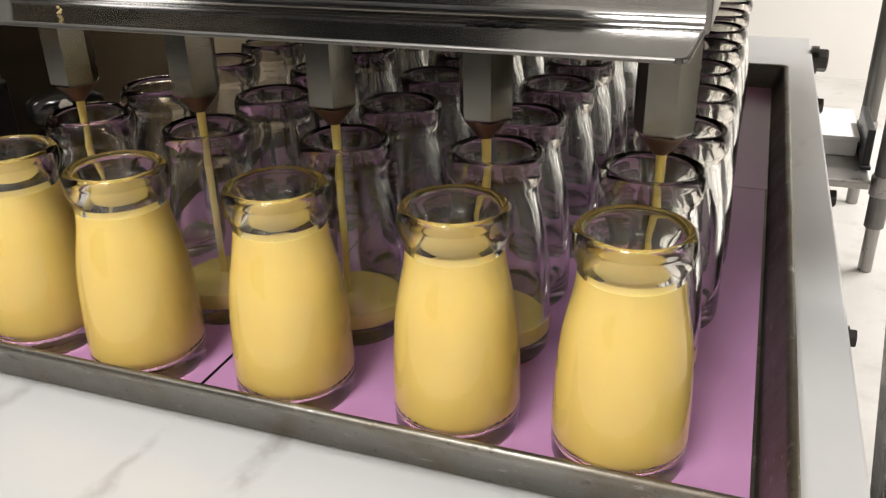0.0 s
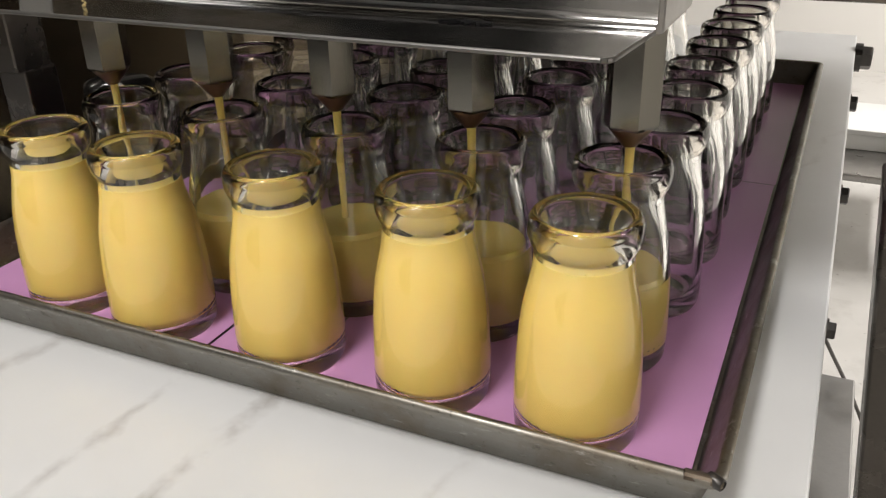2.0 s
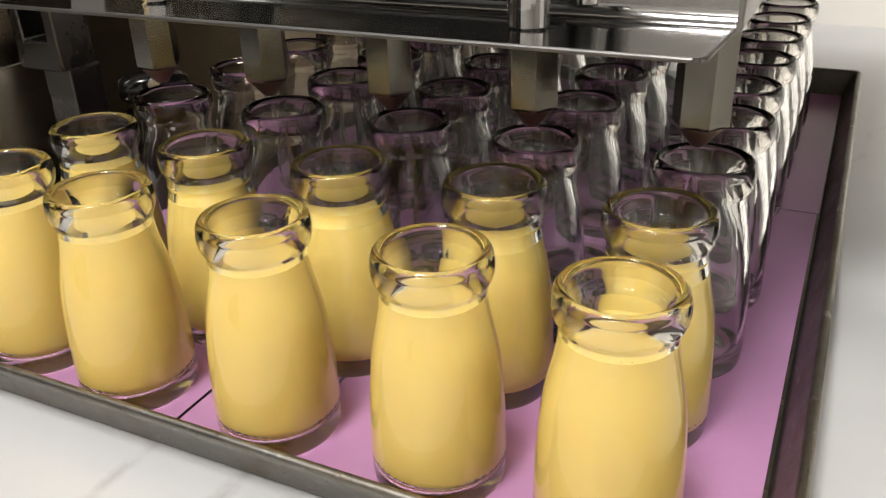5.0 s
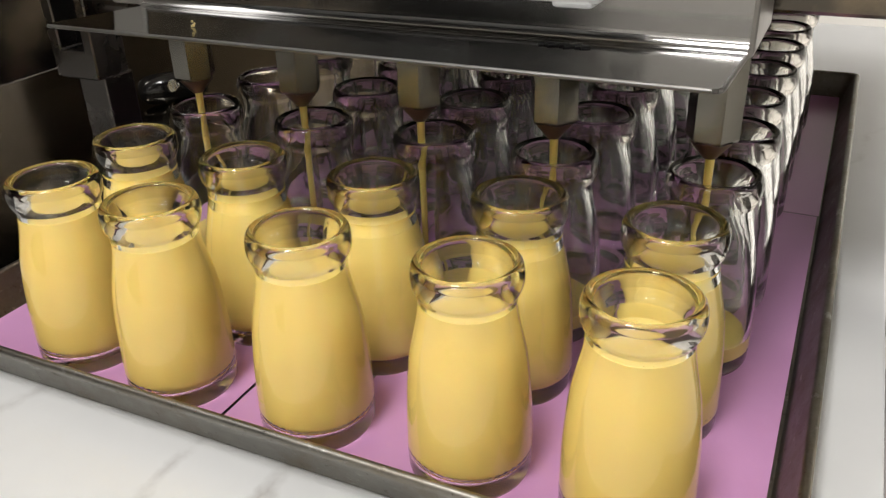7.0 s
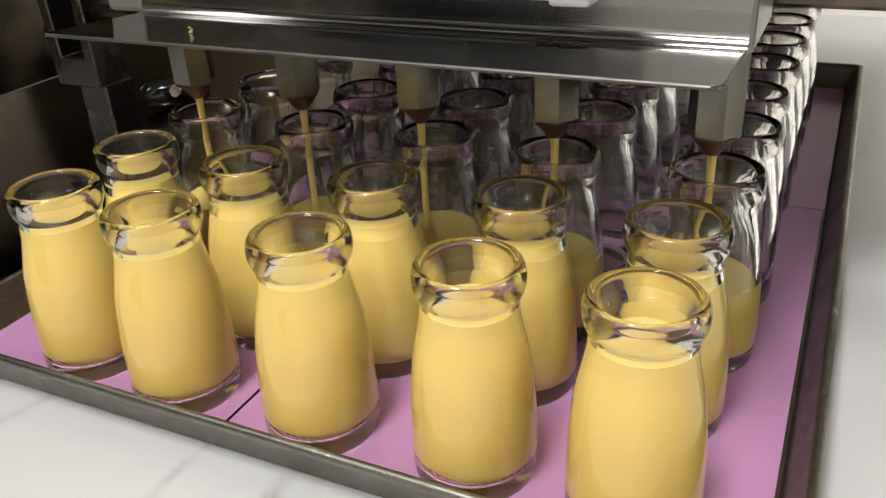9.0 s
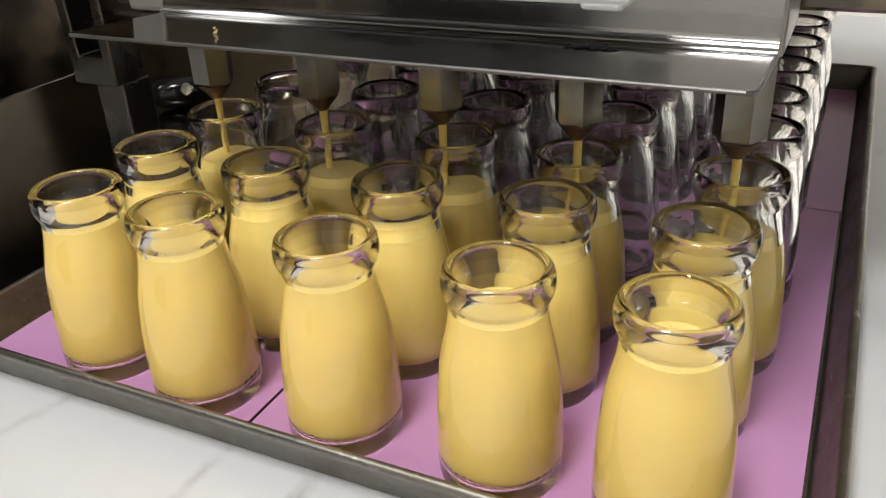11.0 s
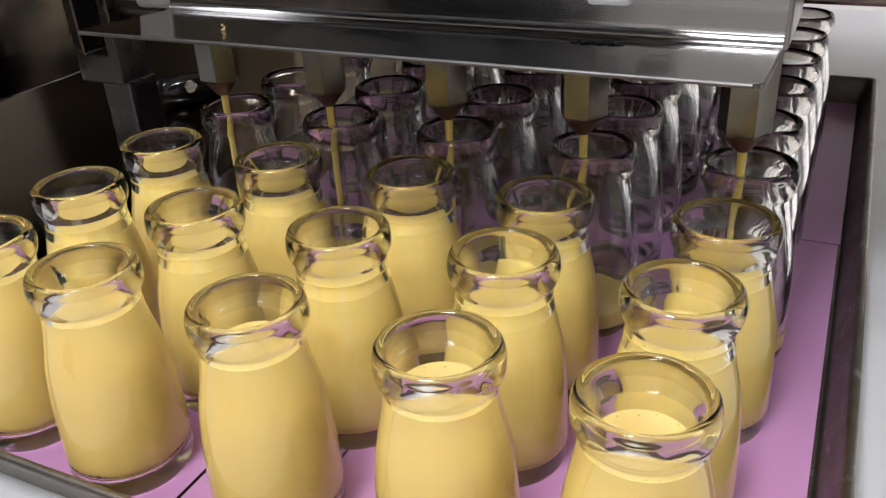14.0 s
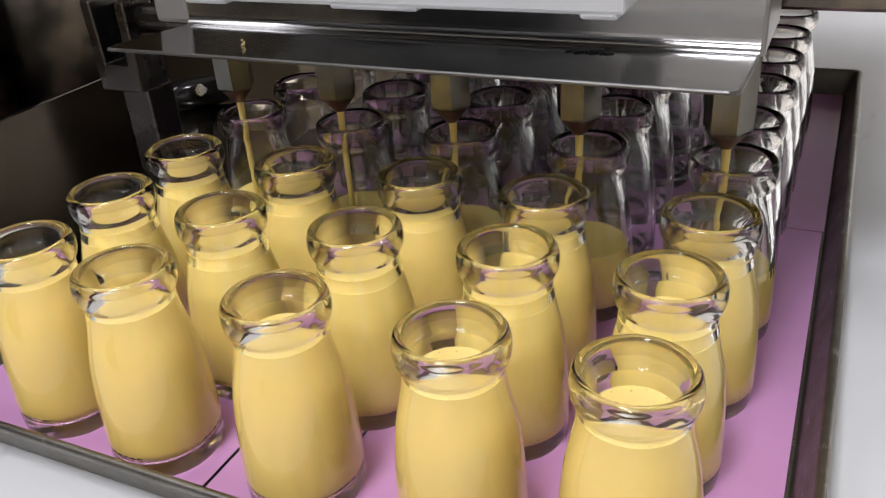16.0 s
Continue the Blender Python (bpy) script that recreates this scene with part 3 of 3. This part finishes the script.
def build_side_things():
    h = thing("hose_coupling", "black rounded hose coupling with a bright steel cap", "coupling")
    bm = lathe([(0, -0.034), (0.009, -0.033), (0.014, -0.026), (0.016, -0.010), (0.016, 0.010), (0.014, 0.026), (0.009, 0.033), (0, 0.034)], 24, False)
    bmesh.ops.transform(bm, verts=bm.verts, matrix=pose(-0.560, 0.249, TABLE_Z + 0.0192, 90, 0, 133))
    part("coupling_body", bm, BLACK_GLOSS, h, smooth=60)
    part("steel_cap", rod((-0.553, 0.2415, TABLE_Z + 0.024), (-0.547, 0.2350, TABLE_Z + 0.026), 0.0062, 16, None, 0.001), CHROME, h)
    b = thing("steel_bin", "small stainless steel box beside the table", "box")
    part("bin_body", box(0.0965, 0.1320, 0.02, 0.30, -0.40, -0.178, 0.002), STEEL_PLATE, b)
    part("bin_lip", box(0.0955, 0.1335, 0.0185, 0.3015, -0.178, -0.174, 0.0015), STEEL_HEM, b)
    part("bin_foot", box(0.100, 0.128, 0.03, 0.29, FLOOR_Z, -0.40, 0.002), STEEL_BLOCK, b)
    cu = bpy.data.curves.new("power_cable", "CURVE")
    cu.dimensions, cu.bevel_depth, cu.bevel_resolution = "3D", 0.0020, 3
    sp = cu.splines.new("NURBS")
    pts = [(0.09, 0.50, -0.20), (0.111, 0.50, -0.259), (0.155, 0.50, -0.305), (0.24, 0.53, -0.55), (0.36, 0.55, FLOOR_Z + 0.01), (0.60, 0.40, FLOOR_Z + 0.01), (1.0, 0.5, FLOOR_Z + 0.01)]
    sp.points.add(len(pts) - 1)
    for q, p in zip(sp.points, pts):
        q.co = (*p, 1)
    sp.use_endpoint_u, sp.order_u = True, 4
    cu.materials.append(CABLE)
    tagged(new("power_cable", cu), "grey power cable that hangs to the floor", "cable")


def build_far_rack():
    """Steel work rack on the far side of the room, with a white box on its lower shelf."""
    k = thing("steel_rack", "stainless steel tube rack with a low sheet shelf", "rack")
    shelf_z = FLOOR_Z + 0.265
    for x in (-0.90, 0.392):
        for y in (1.99, 2.50):
            leg = part("leg", rod((x, y, FLOOR_Z + 0.13), (x, y, 0.30), 0.025, 20, None, 0.002), STEEL_HEM, k)
            part("foot", rod((x, y, FLOOR_Z), (x, y, FLOOR_Z + 0.13), 0.018, 16, None, 0.002), STEEL_BLOCK, leg, "narrow screw foot")
            part("collar", rod((x, y, shelf_z - 0.045), (x, y, shelf_z + 0.012), 0.030, 20, None, 0.003), STEEL_BLOCK, leg)
    for y in (1.99, 2.50):
        part("rail", rod((-0.875, y, 0.28), (0.367, y, 0.28), 0.016, 16), STEEL_HEM, k)
    part("shelf", box(-0.93, 0.36, 1.955, 2.53, shelf_z - 0.022, shelf_z, 0.006), STEEL_BLOCK, k, "sheet steel shelf with a rounded front")
    c = thing("carton", "flat white cardboard carton on the rack shelf", "box")
    part("carton_body", box(-0.06, 0.335, 2.16, 2.44, shelf_z + 0.0005, shelf_z + 0.044, 0.002), LAMP_BODY, c)
    part("carton_lid", box(-0.063, 0.338, 2.157, 2.443, shelf_z + 0.044, shelf_z + 0.058, 0.002), LAMP_BODY, c, "overlapping white lid")
    h = thing("black_holder", "upright black plastic holder beside the carton", "holder")
    part("holder_body", box(0.342, 0.362, 2.06, 2.30, shelf_z + 0.0005, shelf_z + 0.11, 0.004), BLACK_PLASTIC, h)
    part("holder_foot", box(0.340, 0.3655, 2.05, 2.31, shelf_z + 0.0002, shelf_z + 0.010, 0.002), BLACK_PLASTIC, h)


# ---------------------------------------------------------------- build
build_room()
build_table()
PAN_OB = build_pan()
PAPERS = build_papers()
build_head()
CYLINDER, RODS = build_cylinder()
build_frame()
build_side_things()
build_far_rack()

rng = random.Random(7)
ROWS = range(-1, 8)
first_bottle = build_bottle()
BOTTLES = []
for r in ROWS:
    for c in range(5):
        dx, dy = OFFSETS[r][c] if r in OFFSETS else (rng.uniform(-1.5, 1.5), rng.uniform(-1.5, 1.5))
        place = ((c - 4) * PITCH_X + dx * 0.001, r * PITCH_Y + dy * 0.001, 0.0006, rng.uniform(0, 360))
        if not BOTTLES:
            b = first_bottle
            b.matrix_basis = pose(*place[:3], 0, 0, place[3])
        else:
            b = copy_thing(first_bottle, pose(*place[:3], 0, 0, place[3]))
        if r <= 2:
            b["label"] = "small clear glass pudding bottle with yellow custard inside"
        if r > 4:
            for piece in b.children:
                piece.visible_shadow = True
        BOTTLES.append((b, r, c, place))

full = build_full_custard()
FULL = [full] + [copy_thing(full, pose(0, 0, 0)) for _ in range(4)]
layered = build_layered_custard()
FILLING = [layered] + [copy_thing(layered, pose(0, 0, 0)) for _ in range(14)]

STREAMS = []
for c in range(5):
    s = thing("custard_stream", "thin yellow custard stream from a nozzle", "custard stream", "custard streams", at=(NOZZLE_X[c], 0.001, 0))
    part("jet", lathe([(0, 0.0120), (0.0017, 0.0120), (0.0018, 0.05), (0.0020, 0.095), (0.0023, 0.1120), (0, 0.1120)], 14, False), CUSTARD, s, smooth=50)
    STREAMS.append(s)


# ---------------------------------------------------------------- what moves
STEPS = [(0.0, 0.0), (4.45, 0.0), (5.05, STEP_1), (11.65, STEP_1), (12.25, STEP_2), (16.0, STEP_2)]
FILLS = {0: -0.7, 1: 6.5, 2: 13.7}         # when each row's stream starts


def pan_shift(t):
    return float(np.interp(t, [q[0] for q in STEPS], [q[1] for q in STEPS]))


def motions():
    for ob in [PAN_OB] + PAPERS:
        walk(ob, [(t, pose(0, -d, 0)) for t, d in STEPS])
    spots = {}
    for ob, r, c, (x, y, z, turn) in BOTTLES:
        spots[r, c] = (x, y, z)
        walk(ob, [(t, pose(x, y - d, z, 0, 0, turn)) for t, d in STEPS])
    for c, ob in enumerate(FULL):
        x, y, z = spots[-1, c]
        walk(ob, [(t, pose(x, y - d, z)) for t, d in STEPS])
    for n, ob in enumerate(FILLING):
        r, c = n // 5, n % 5
        x, y, z = spots[r, c]
        begin = FILLS[r]
        layers = sorted(ob.children, key=lambda o: o.location.z)
        if begin < 0:
            rows = [(t, pose(x, y - d, z)) for t, d in STEPS]
        else:                                   # rises through the foot of its bottle as the stream lands
            d = pan_shift(begin)
            rows = [(t, pose(x, y - q, z - 0.0300)) for t, q in STEPS if t < begin]
            rows += [(begin + 0.14, pose(x, y - d, z - 0.0300)), (begin + 0.34, pose(x, y - d, z))]
            rows += [(t, pose(x, y - q, z)) for t, q in STEPS if t > begin + 0.5]
        walk(ob, rows)
        for k, part_ob in enumerate(layers):
            rest = CUSTARD_FLOOR + LAYER * k
            keys = []
            for i in range(0, 161, 2):
                t = i / 10
                top = level(t - begin) - 0.00012 * k
                keys.append((t, min(rest, max(top - LAYER, CUSTARD_FLOOR - 0.0004 * k))))
            slim = [q for i, q in enumerate(keys) if i in (0, len(keys) - 1) or keys[i - 1][1] != q[1] or keys[i + 1][1] != q[1]]
            walk(part_ob, [(t, pose(0, 0, z2)) for t, z2 in slim])
    for c, ob in enumerate(STREAMS):
        x = NOZZLE_X[c]
        rows = []
        for t, up in ((0.0, 0), (4.16, 0), (4.26, 1), (6.46, 1), (6.62, 0), (11.38, 0), (11.48, 1), (13.75, 1), (13.91, 0), (16.0, 0)):
            rows.append((t, pose(x, 0.001, 0.1010 * up)))
        walk(ob, rows)
    for ob in RODS:
        walk(ob, [(t, pose(0, 0, -0.0222 * down)) for t, down in
                  ((0.0, 0), (4.06, 0), (4.18, 1), (6.15, 1), (6.27, 0), (11.32, 0), (11.44, 1), (13.36, 1), (13.48, 0), (16.0, 0))])


motions()
